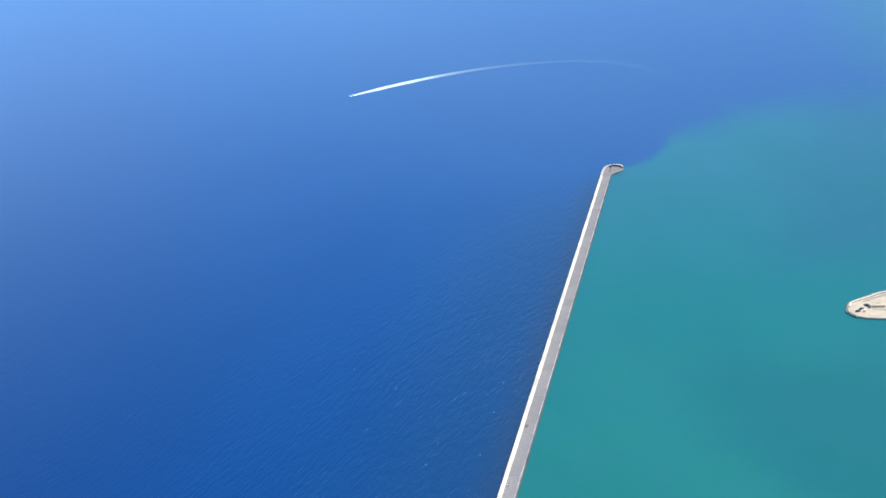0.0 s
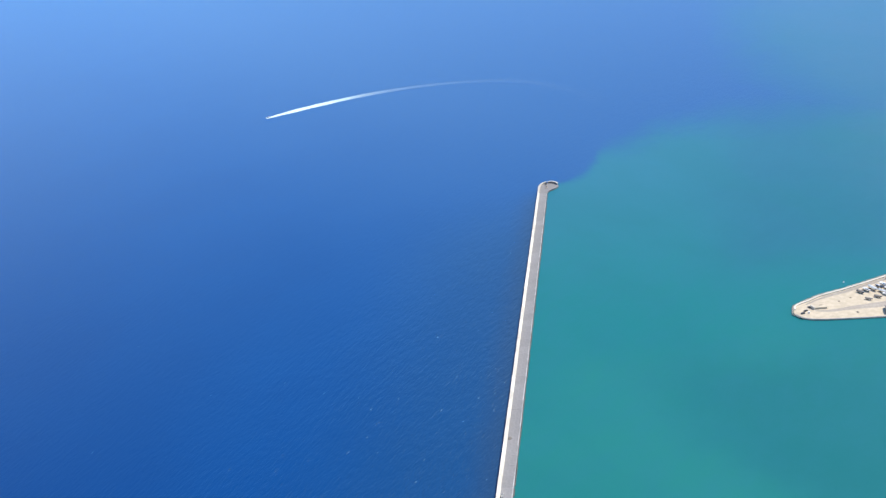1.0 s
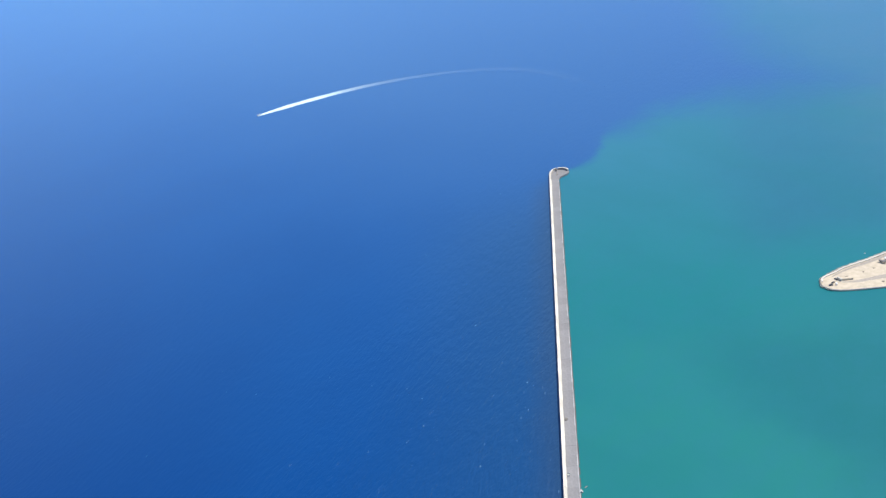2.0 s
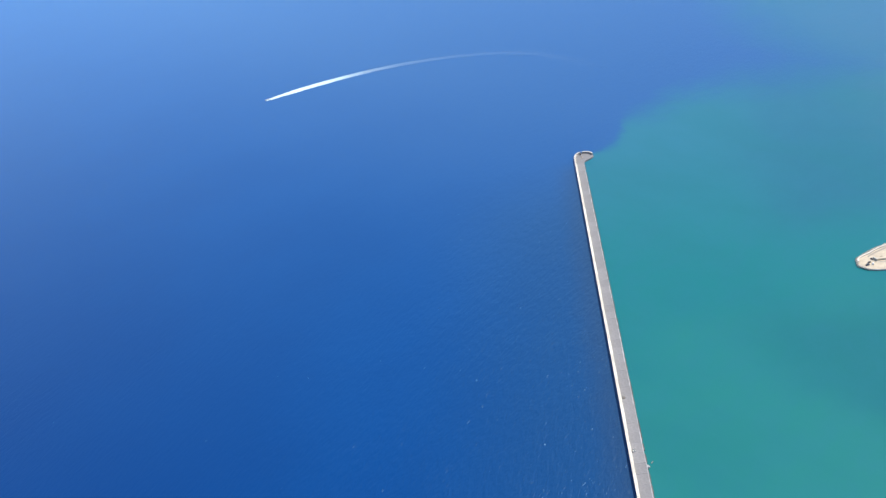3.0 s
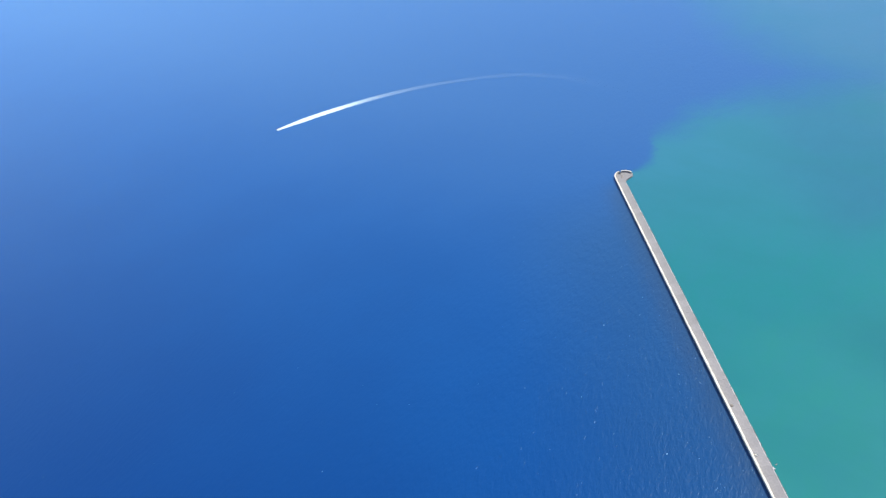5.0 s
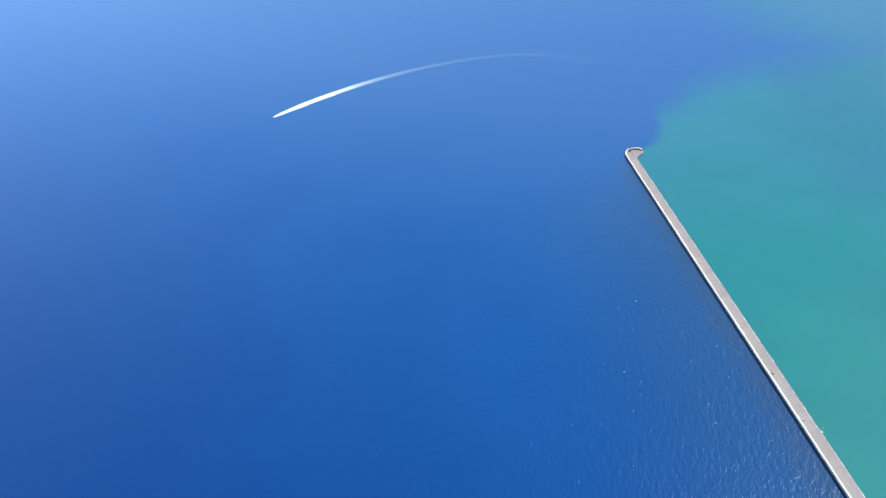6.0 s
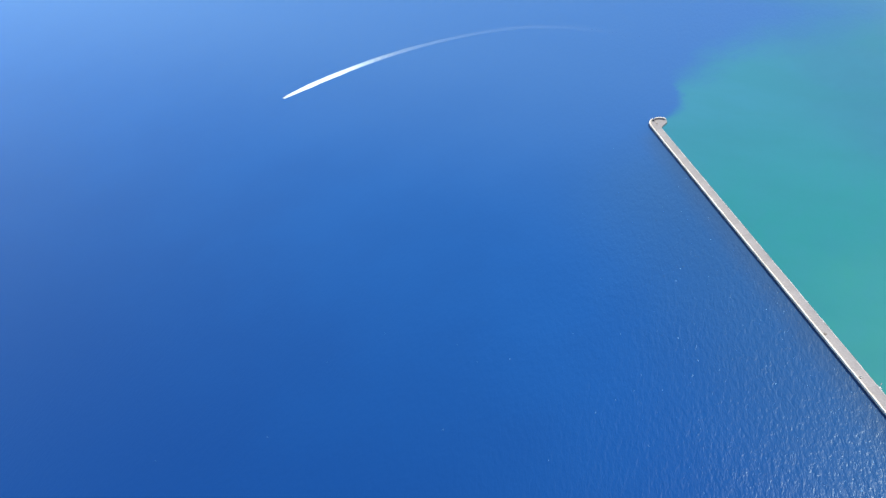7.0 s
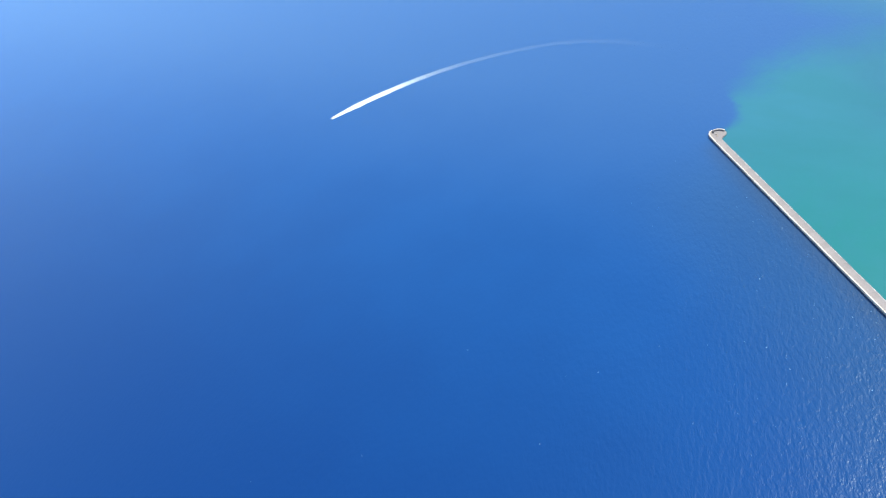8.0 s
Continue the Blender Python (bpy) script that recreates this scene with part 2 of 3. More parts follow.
def make_foam(name, tail):
    """Foam on the water, without a tail also painted glints: white lace that lets the sea show through. tail: it thins
    out along its first UV axis, which otherwise says how thick it lies.
    """
    k = Mat(name, 0.75)
    low, high = ((0.56, 0.76, 0.82), (0.76, 0.89, 0.91)) if tail else ((0.26, 0.54, 0.80), (0.48, 0.74, 0.92))
    k.colour(k.mix(k.step(k.noise(0.5), 0.3, 0.7), low, high))
    uv = k.node("ShaderNodeSeparateXYZ", 0, Vector=k.t.nodes.new("ShaderNodeTexCoord").outputs["UV"]).node
    along, across = uv.outputs[0], uv.outputs[1]
    edge = k.math("ABSOLUTE", k.math("MULTIPLY_ADD", across, 2.0, -1.0))
    lace = k.math("SUBTRACT", k.noise(0.3, 6.0, 0.7), 0.5)
    body = k.step(k.math("MULTIPLY_ADD", lace, 0.8, edge), 0.76, 1.0, 1.0, 0.0)
    if tail:
        thin = k.t.nodes.new("ShaderNodeFloatCurve")
        pts = thin.mapping.curves[0].points
        pts[0].location, pts[1].location = (0.0, 1.0), (1.0, 0.0)
        for a, b in ((0.13, 1.0), (0.21, 0.74), (0.29, 0.34), (0.4, 0.13), (0.55, 0.06), (0.8, 0.022)):
            pts.new(a, b)
        thin.mapping.update()
        k.put(thin.inputs["Value"], along)
        worn = k.math("MULTIPLY", thin.outputs[0], k.math("MULTIPLY_ADD", lace, 0.9, 1.0), clamp=True)
        body = k.math("MULTIPLY", body, worn)
    k.put(k.b.inputs["Alpha"], body if tail else k.math("MULTIPLY", body, along))
    return k.m


WAKE = make_foam("wake foam", True)
FOAM_GLINTS = make_foam("whitecap foam and painted glints", False)

# ---------------------------------------------------------------- mesh helpers


def mesh_of(bm, name, material, smooth=False):
    data = bpy.data.meshes.new(name)
    bm.to_mesh(data)
    bm.free()
    data.materials.append(material)
    for p in data.polygons:
        p.use_smooth = smooth
    return data


def part(name, bm, material, parent, label="", smooth=False, at=None):
    """Links a bmesh (or a mesh that others share) as one mesh under a thing or a part."""
    data = mesh_of(bm, name, material, smooth) if isinstance(bm, bmesh.types.BMesh) else bm
    ob = new(name, data)
    ob.parent = parent
    if at is not None:
        ob.matrix_basis = at
    return tagged(ob, label)


def thing(name, m, label, category, group="", kind=""):
    ob = new(name)
    ob.empty_display_size = 0.5
    ob.matrix_world = m
    return tagged(ob, label, category, group, kind)


def block(bm, x0, x1, y0, y1, z0, z1, bevel=0.0, batter=0.0):
    """A bevelled block; batter draws its top in on all sides."""
    vs = [bm.verts.new((x + (batter if x == x0 else -batter) * top, y, z1 if top else z0)) for top in (0, 1) for x, y in ((x0, y0), (x1, y0), (x1, y1), (x0, y1))]
    faces = [(3, 2, 1, 0), (4, 5, 6, 7), (0, 1, 5, 4), (1, 2, 6, 5), (2, 3, 7, 6), (3, 0, 4, 7)]
    made = [bm.faces.new([vs[i] for i in f]) for f in faces]
    if bevel:
        edges = {e for f in made[1:2] for e in f.edges}
        bmesh.ops.bevel(bm, geom=list(edges), offset=bevel, segments=1, affect="EDGES")
    return bm


def prism(outline, z0, z1, bevel=0.0):
    """An upright prism over an outline that runs counter-clockwise."""
    bm = bmesh.new()
    low = [bm.verts.new((x, y, z0)) for x, y in outline]
    high = [bm.verts.new((x, y, z1)) for x, y in outline]
    n = len(outline)
    bm.faces.new(low[::-1])
    top = bm.faces.new(high)
    for i in range(n):
        bm.faces.new((low[i], low[(i + 1) % n], high[(i + 1) % n], high[i]))
    if bevel:
        bmesh.ops.bevel(bm, geom=list(top.edges), offset=bevel, segments=1, affect="EDGES")
    return bm


def smooth_line(pts, steps=6):
    """A smooth line through points in the plan."""
    out = []
    for i in range(len(pts) - 1):
        p = [Vector((*pts[min(max(j, 0), len(pts) - 1)], 0)) for j in (i - 1, i, i + 1, i + 2)]
        for s in range(steps):
            t = s / steps
            q = 0.5 * (2 * p[1] + (p[2] - p[0]) * t + (2 * p[0] - 5 * p[1] + 4 * p[2] - p[3]) * t * t + (3 * p[1] - p[0] - 3 * p[2] + p[3]) * t ** 3)
            out.append((q.x, q.y))
    out.append(tuple(pts[-1]))
    return out


def wall_along(line, thick, z0, z1, bevel=0.05):
    """A wall of even thickness; the line is its outer face, the wall lies on the line's right."""
    bm = bmesh.new()
    rows = []
    for i, (x, y) in enumerate(line):
        a, b = Vector(line[max(i - 1, 0)]), Vector(line[min(i + 1, len(line) - 1)])
        d = (b - a).normalized()
        n = Vector((d.y, -d.x))
        inner = Vector((x, y)) + n * thick
        b0, b1 = Vector((x, y)) + n * bevel, inner - n * bevel
        rows.append([bm.verts.new((p.x, p.y, z)) for p, z in ((Vector((x, y)), z0), (Vector((x, y)), z1 - bevel), (b0, z1), (b1, z1), (inner, z1 - bevel), (inner, z0))])
    for a, b in zip(rows, rows[1:]):
        for i in range(5):
            bm.faces.new((a[i], a[i + 1], b[i + 1], b[i]))
    bm.faces.new(rows[0][::-1])
    bm.faces.new(rows[-1])
    bmesh.ops.recalc_face_normals(bm, faces=bm.faces)
    return bm


# ---------------------------------------------------------------- sea
SEA = -0.75
bm = bmesh.new()
bmesh.ops.create_grid(bm, x_segments=12, y_segments=12, size=6000)
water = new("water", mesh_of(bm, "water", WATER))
water.location.z = SEA
tagged(water, "deep blue open sea with wind ripples, milky turquoise in the harbour", "sea", kind="structure")

# ---------------------------------------------------------------- breakwater
WIDE, WALL_H, WALL_T, NEAR_END, STEP = 5.0, 1.0, 1.02, -621.0, 5.0
breakwater = thing("breakwater", pose(0, 0, 0), "long straight concrete breakwater with a cream parapet along its seaward side", "breakwater")
# mass of the pier under the paving
bm = block(bmesh.new(), -WIDE, 0.0, NEAR_END, 0.5, -5.0, -0.16)
part("pier_body", bm, PIERWALL, breakwater, "dark wet concrete pier wall")

HEAD_OUT = [(-5.0, -1.0), (-5.0, 3.5), (-4.85, 7.2), (-4.1, 10.0), (-2.6, 11.9), (-0.6, 12.7), (1.6, 12.5), (3.6, 11.4), (5.1, 9.6), (5.75, 7.4), (5.3, 5.2), (3.9, 3.5), (2.1, 2.3), (0.6, 0.8), (0.0, -1.0)]
head_line = smooth_line(HEAD_OUT, 4)
part("head_body", prism(head_line[::-1], -5.0, -0.16), PIERWALL, breakwater, "dark wet concrete pier wall")
part("head_paving", prism(head_line[::-1], -0.16, 0.0, 0.05), DECK, breakwater)
# parapet round the head: one run with the long wall, then a gap, then a curved stretch of its own
wall_a = smooth_line([(-5.0, -1.0), (-5.0, 3.5), (-4.85, 7.2), (-4.1, 10.0), (-2.6, 11.9), (-0.9, 12.65)], 5)
part("head_parapet", wall_along(wall_a, 0.84, 0.0, WALL_H), PARAPET, breakwater)
part("return_wall", block(bmesh.new(), -1.15, -0.8, 9.9, 12.2, 0.0, 1.0, 0.04), QUAY, breakwater, "short dark wall across the gap in the parapet")
kerb = [(-1.6 + 1.55 * math.cos(a), 6.2 + 1.9 * math.sin(a)) for a in (math.radians(d) for d in range(70, -75, -18))]
part("mooring_kerb", wall_along(kerb, 0.3, 0.0, 0.3, 0.04), LANE, breakwater, "low grey-brown curved kerb on the paving")
wall_b = smooth_line([(-0.1, 12.72), (1.6, 12.5), (3.6, 11.4), (5.1, 9.6), (5.7, 7.9)], 5)
part("curved_parapet", wall_along(wall_b, 0.7, 0.0, 0.9), PARAPET, breakwater)

# dark strip added to deepen the shade on the curved parapet's inner face
inner = smooth_line([(0.0, 11.9), (1.35, 11.72), (3.15, 10.75), (4.45, 9.2), (4.95, 7.85)], 5)
part("inner_facing", wall_along(inner, 0.22, 0.0, 0.84, 0.02), PIERWALL, breakwater, "dark grey strip added for shade inside the curved parapet")

# ---------------------------------------------------------------- spit with its quay


def spit_edge_south(x):
    return -154.6 - 0.1 * (x - 126.0)


SPIT_TOP = 0.0
SPIT_END = 210.0
north = [(97.5, -144.2), (98.6, -141.2), (104.2, -138.2), (108.5, -135.8), (118.7, -132.4), (132.7, -126.8), (160.0, -116.0), (SPIT_END, -96.0)]
south = [(SPIT_END, spit_edge_south(SPIT_END)), (160.0, -158.0), (126.5, -155.0), (114.6, -153.8), (105.7, -152.7), (100.4, -151.0), (97.3, -147.4)]
spit_line = smooth_line(south, 4)[:-1] + smooth_line([south[-1]] + north, 4)


def spot(x, y, z, rx=0, ry=0, rz=0):
    """A pose on the spit, whose ground lies a little lower than the breakwater's deck."""
    return pose(x + 0.05, y + 0.55, z - 0.36, rx, ry, rz)


spit = thing("spit", spot(0, 0, 0), "low sandy harbour spit with a straight concrete quay", "spit", kind="structure")
part("ground_fill", prism(spit_line[::-1], -5.0, -0.2), PIERWALL, spit, "stained quay wall")
part("sandy_surface", prism(spit_line[::-1], -0.2, SPIT_TOP, 0.06), SAND, spit, "pale cream sand and dust")
# pale kerb along the quay and a low wall on the rubble side
part("quay_kerb", wall_along(smooth_line(south, 4), 0.45, SPIT_TOP + 0.004, SPIT_TOP + 0.12, 0.03), COPING, spit, "bleached concrete kerb")
part("sea_wall", wall_along(smooth_line(north, 4), 0.75, SPIT_TOP + 0.004, SPIT_TOP + 0.4, 0.05), PARAPET, spit, "low cream wall above the rubble")
track = smooth_line([(104.5, -146.2), (110, -147.2), (118, -146.6), (128, -146.2), (145, -145.0), (SPIT_END - 1, -141.0)], 6)
bm = bmesh.new()
prev = None
for i, (x, y) in enumerate(track):
    w = 0.5 + 1.6 * min(1.0, max(0.0, (x - 104.5) / 26.0)) + 0.25 * noise.noise((x * 0.4, 3, 0))
    pair = [bm.verts.new((x, y - w, 0.006)), bm.verts.new((x, y + w * 0.85, 0.006))]
    if prev:
        bm.faces.new((prev[0], pair[0], pair[1], prev[1]))
    prev = pair
part("track", bm, TRACK, spit, "grey gravel track across the sand")

# worn grey-brown lane just inside the low sea wall
lane = smooth_line([(102.4, -141.2), (108.9, -137.5), (118.9, -134.0), (132.9, -128.4), (160.2, -117.6), (SPIT_END - 1, -98.0)], 6)
bm = bmesh.new()
prev = None
for i, (x, y) in enumerate(lane):
    w = 0.35 + 0.5 * min(1.0, (x - 102.4) / 12.0) + 0.18 * noise.noise((x * 0.5, 8, 0))
    pair = [bm.verts.new((x, y - w * 1.25, 0.006)), bm.verts.new((x - 0.25, y + w * 0.6, 0.006))]
    if prev:
        bm.faces.new((prev[0], pair[0], pair[1], prev[1]))
    prev = pair
part("lane", bm, LANE, spit, "worn grey-brown lane along the low wall")

# rubble rocks on the outer slope of the spit
rng = random.Random(7)


def rock(bm, x, y, z, r):
    verts = bmesh.ops.create_icosphere(bm, subdivisions=1, radius=r)["verts"]
    turn = Euler((rng.uniform(0, 6), rng.uniform(0, 6), rng.uniform(0, 6))).to_matrix()
    s = Vector((rng.uniform(0.8, 1.3), rng.uniform(0.7, 1.1), rng.uniform(0.55, 0.85)))
    for v in verts:
        q = turn @ v.co
        q *= rng.uniform(0.78, 1.15)
        v.co = Vector((q.x * s.x + x, q.y * s.y + y, q.z * s.z + z))


parts_v, parts_f = [], []
tip = smooth_line([(100.0, -150.8), (97.3, -147.4)] + north, 8)
dist = 0.0
for (x0, y0), (x1, y1) in zip(tip, tip[1:]):
    seg = math.hypot(x1 - x0, y1 - y0)
    nx, ny = -(y1 - y0) / seg, (x1 - x0) / seg
    near = x0 < 142
    for _ in range(max(1, int(seg * (9.0 if near else 2.0)))):
        f, off = rng.random(), rng.uniform(0.0, 0.55 if x0 < 101 else 1.5)
        bm = bmesh.new()
        rock(bm, x0 + f * (x1 - x0) + nx * off, y0 + f * (y1 - y0) + ny * off, 0.24 - off * 0.5, rng.uniform(0.14, 0.3 if x0 < 101 else 0.48))
        base = len(parts_v)
        bm.verts.index_update()
        parts_v += [tuple(v.co) for v in bm.verts]
        parts_f += [tuple(base + v.index for v in f_.verts) for f_ in bm.faces]
        bm.free()
data = bpy.data.meshes.new("rubble")
data.from_pydata(parts_v, [], parts_f)
data.materials.append(ROCK)
rubble = new("rubble", data)
rubble.matrix_world = spot(0, 0, 0)
tagged(rubble, "brown and pale rubble boulders along the spit's outer slope", "rocks", kind="stuff")

# ---------------------------------------------------------------- boats


def hull_mesh(length, beam, depth, sheer=0.25):
    """An open-topped hull with a pointed bow at +x, keel at z = 0, and its deck a little below the rail."""
    bm = bmesh.new()
    rows = []
    n = 9
    for i in range(n):
        t = i / (n - 1)
        half = beam / 2 * (0.86 + 0.14 * math.sin(t * 2.2)) * (1 - max(0.0, (t - 0.5) / 0.5) ** 2.3)
        half = max(half, 0.012 * beam)
        rail = depth * (1 + sheer * t * t)
        keel = depth * 0.9 * max(0.0, (t - 0.72) / 0.28) ** 2
        x = (t - 0.5) * length
        chine = keel + (rail - keel) * 0.38
        rows.append([bm.verts.new(p) for p in ((x, -half, rail), (x, -half * 0.82, chine), (x, 0, keel), (x, half * 0.82, chine), (x, half, rail), (x, half * 0.86, rail - 0.02 * depth), (x, half * 0.84, rail - 0.06 * depth), (x, -half * 0.84, rail - 0.06 * depth), (x, -half * 0.86, rail - 0.02 * depth))])
    for a, b in zip(rows, rows[1:]):
        for i in range(9):
            bm.faces.new((a[i], a[(i + 1) % 9], b[(i + 1) % 9], b[i]))
    bm.faces.new(rows[0])
    bm.faces.new(rows[-1][::-1])
    bmesh.ops.recalc_face_normals(bm, faces=bm.faces)
    return bm


def cabin_mesh(length, wide, tall, z):
    bm = bmesh.new()
    q = [(-0.5, 0.5, 0.0), (0.5, 0.42, 0.0), (0.18, 0.36, 1.0), (-0.46, 0.42, 1.0)]
    left = [bm.verts.new((a * length, b * wide, z + c * tall)) for a, b, c in q]
    right = [bm.verts.new((a * length, -b * wide, z + c * tall)) for a, b, c in q]
    bm.faces.new(left[::-1])
    bm.faces.new(right)
    for i in range(4):
        j = (i + 1) % 4
        bm.faces.new((left[i], left[j], right[j], right[i]))
    bmesh.ops.recalc_face_normals(bm, faces=bm.faces)
    bmesh.ops.bevel(bm, geom=list(bm.edges), offset=0.03 * length, segments=1, affect="EDGES")
    return bm


def motorboat(m, length, hull, label, cabin=True, cover=None, ashore=False, group="", name="motorboat"):
    beam, depth = length * 0.30, length * 0.16
    boat = thing(name, m, label, "boat", group)
    lift = 0.08 * length if ashore else -depth * 0.35
    up = pose(0, 0, lift)
    part("hull", hull_mesh(length, beam, depth), hull, boat, at=up)
    if cabin:
        c = part("cabin", cabin_mesh(length * 0.36, beam * 0.62, depth * 0.75, depth * 0.86), GELCOAT, boat, at=pose(length * 0.04, 0, lift))
        part("windscreen", cabin_mesh(length * 0.11, beam * 0.5, depth * 0.42, depth * 1.02), CABINGLASS, c, "dark tinted glass", at=pose(length * 0.135, 0, 0.012))
        part("engine_hatch", block(bmesh.new(), -length * 0.42, -length * 0.24, -beam * 0.2, beam * 0.2, depth * 0.8, depth * 1.05, 0.02), GELCOAT, boat, at=up)
    if cover:
        bm = bmesh.new()
        ridge = []
        for i in range(7):
            t = i / 6
            half = beam / 2 * 1.02 * (0.9 + 0.1 * math.sin(t * 2.2)) * (1 - max(0.0, (t - 0.5) / 0.5) ** 2.3) + 0.02
            rail = depth * (1 + 0.25 * t * t)
            x = (t - 0.5) * length
            ridge.append([bm.verts.new((x, s * half, z)) for s, z in ((-1, rail * 0.93), (-0.98, rail + 0.03), (0, rail + depth * 0.5 * (1 - 0.6 * t)), (0.98, rail + 0.03), (1, rail * 0.93))])
        for a, b in zip(ridge, ridge[1:]):
            for i in range(4):
                bm.faces.new((a[i], b[i], b[i + 1], a[i + 1]))
        bm.faces.new(ridge[0])
        bmesh.ops.recalc_face_normals(bm, faces=bm.faces)
        part("cover", bm, cover, boat, "stretched canvas cover", at=up)
    if ashore:
        for s in (-0.27, 0.2):
            bm = block(bmesh.new(), s * length - 0.06, s * length + 0.06, -beam * 0.42, beam * 0.42, 0.0, 0.1)
            block(bm, s * length - 0.05, s * length + 0.05, -beam * 0.4, -beam * 0.3, 0.1, lift + depth * 0.42)
            block(bm, s * length - 0.05, s * length + 0.05, beam * 0.3, beam * 0.4, 0.1, lift + depth * 0.42)
            block(bm, s * length - 0.05, s * length + 0.05, -0.05, 0.05, 0.1, lift + depth * 0.05)
            part("trestle", bm, TIMBER, boat, "weathered timber trestle")
    return boat


# boats laid up on the sand, in two rows with their bows away from the track
for i, (x, y, turn, size, hull, cov) in enumerate((
        (122.4, -136.9, -52, 3.3, NAVY, COVER), (124.7, -136.0, -58, 3.6, GELCOAT, None), (127.0, -135.6, -61, 4.3, GELCOAT, PALECOVER),
        (129.4, -134.6, -57, 3.6, NAVY, None), (131.3, -134.0, -60, 4.4, GELCOAT, None), (129.6, -138.2, -55, 3.6, GELCOAT, PALECOVER),
        (132.0, -137.2, -60, 3.8, GELCOAT, None), (123.9, -142.4, -35, 2.7, NAVY, COVER), (127.3, -141.4, -40, 2.9, NAVY, COVER), (130.4, -140.7, -48, 3.2, GELCOAT, None))):
    label = f"{'white' if hull is GELCOAT else 'dark blue'} motorboat laid up on timber trestles on the sand"
    if cov:
        label = "white motorboat under a canvas cover, on trestles" if hull is GELCOAT else "small dark boat under a grey cover on the sand"
    motorboat(spot(x, y, 0.0, 0, 0, turn), size, hull, label, cabin=cov is None, cover=cov, ashore=True, group="boats laid up ashore")


def car(m, paint, label):
    c = thing("car", m, label, "car", "cars parked on the spit")
    bm = bmesh.new()
    side = [(-0.8, 0.12), (-0.82, 0.3), (-0.74, 0.38), (0.45, 0.37), (0.78, 0.3), (0.82, 0.18), (0.8, 0.12)]
    a = [bm.verts.new((x, -0.33, z)) for x, z in side]
    b = [bm.verts.new((x, 0.33, z)) for x, z in side]
    bm.faces.new(a)
    bm.faces.new(b[::-1])
    for i in range(len(side)):
        j = (i + 1) % len(side)
        bm.faces.new((a[i], b[i], b[j], a[j]))
    bmesh.ops.recalc_face_normals(bm, faces=bm.faces)
    bmesh.ops.bevel(bm, geom=list(bm.edges), offset=0.025, segments=1, affect="EDGES")
    part("body", bm, paint, c)
    g = part("greenhouse", cabin_mesh(0.95, 0.62, 0.2, 0.365), CABINGLASS, c, "dark car windows", at=pose(-0.12, 0, 0))
    part("roof", block(bmesh.new(), -0.42, 0.14, -0.22, 0.22, 0.555, 0.575, 0.01), paint, g)
    for x in (-0.52, 0.52):
        for y in (-0.3, 0.3):
            bm = bmesh.new()
            bmesh.ops.create_cone(bm, cap_ends=True, segments=14, radius1=0.125, radius2=0.125, depth=0.09)
            part("wheel", bm, RUBBER, c, at=pose(x, y, 0.125, 90))
    return c


car(spot(101.4, -145.9, 0.0, 0, 0, 35), CARDARK, "dusty brown-grey parked car at the tip of the spit")
car(spot(103.1, -143.7, 0.0, 0, 0, 120), CARDARK, "dusty brown-grey parked car near the low sea wall")
car(spot(100.2, -147.5, 0.0, 0, 0, 10), CARGREY, "grey parked car on pale sand near the quay")
car(spot(102.3, -147.3, 0.0, 0, 0, 75), GELCOAT, "white parked car on pale sand near the quay")

# angled low wall near the tip
lwall = thing("low_wall", spot(104.6, -144.8, 0.0), "low pale concrete platform with an angled end wall", "wall")
part("platform", block(bmesh.new(), 0.0, 4.3, -0.5, 0.95, -0.02, 0.75, 0.05), SAND, lwall, "pale concrete platform", at=pose(0, 0, 0, 0, 0, -4))
part("short_arm", block(bmesh.new(), -0.55, 0.0, -0.7, 1.5, -0.02, 1.0, 0.03), PARAPET, lwall, at=pose(0, 0, 0, 0, 0, 25))


def heap(name, m, size, material, label, category, group="heaps of gear on the spit"):
    bm = bmesh.new()
    bmesh.ops.create_icosphere(bm, subdivisions=2, radius=size)
    for v in bm.verts:
        k = 1 + 0.35 * noise.noise(v.co * 2.3 / size + m.translation)
        v.co = Vector((v.co.x * 1.2 * k, v.co.y * 0.8 * k, max(0.0, v.co.z * 0.32 * k)))
    ob = new(name, mesh_of(bm, name, material, True))
    ob.matrix_world = m
    return tagged(ob, label, category, group)


heap("net_heap", spot(107.1, -142.8, -0.01, 0, 0, 20), 0.55, NET, "brown heap of fishing net on sand", "net")
heap("net_heap", spot(113.8, -141.3, -0.01, 0, 0, 70), 0.45, NET, "small brown heap of net on sand", "net")
heap("net_heap", spot(118.2, -139.7, -0.01, 0, 0, 5), 0.4, NET, "small brown heap of net on sand", "net")
heap("net_heap", spot(118.2, -150.1, -0.01, 0, 0, 130), 0.5, NET, "brown heap of net near the quay", "net")

# shed at the landward end of the quay
shed = thing("shed", spot(127.3, -151.2, 0.0, 0, 0, -6), "low grey shed standing on the quay", "shed")
part("wall", block(bmesh.new(), 0.0, 4.6, -2.2, 2.2, -0.02, 1.1), DECK, shed, "grey rendered wall")
bm = bmesh.new()
ro = [(-0.2, -2.45, 1.1), (4.8, -2.45, 1.1), (4.8, 2.45, 1.1), (-0.2, 2.45, 1.1), (-0.2, 0, 1.65), (4.8, 0, 1.65)]
vs = [bm.verts.new(p) for p in ro]
for f in ((0, 1, 5, 4), (2, 3, 4, 5), (0, 4, 3), (1, 2, 5), (3, 2, 1, 0)):
    bm.faces.new([vs[i] for i in f])
part("roof", bm, COVER, shed, "grey weathered roof")
part("door", block(bmesh.new(), 1.6, 2.4, -2.24, -2.203, 0.0, 0.85), DARKSTEEL, shed, "dark door")

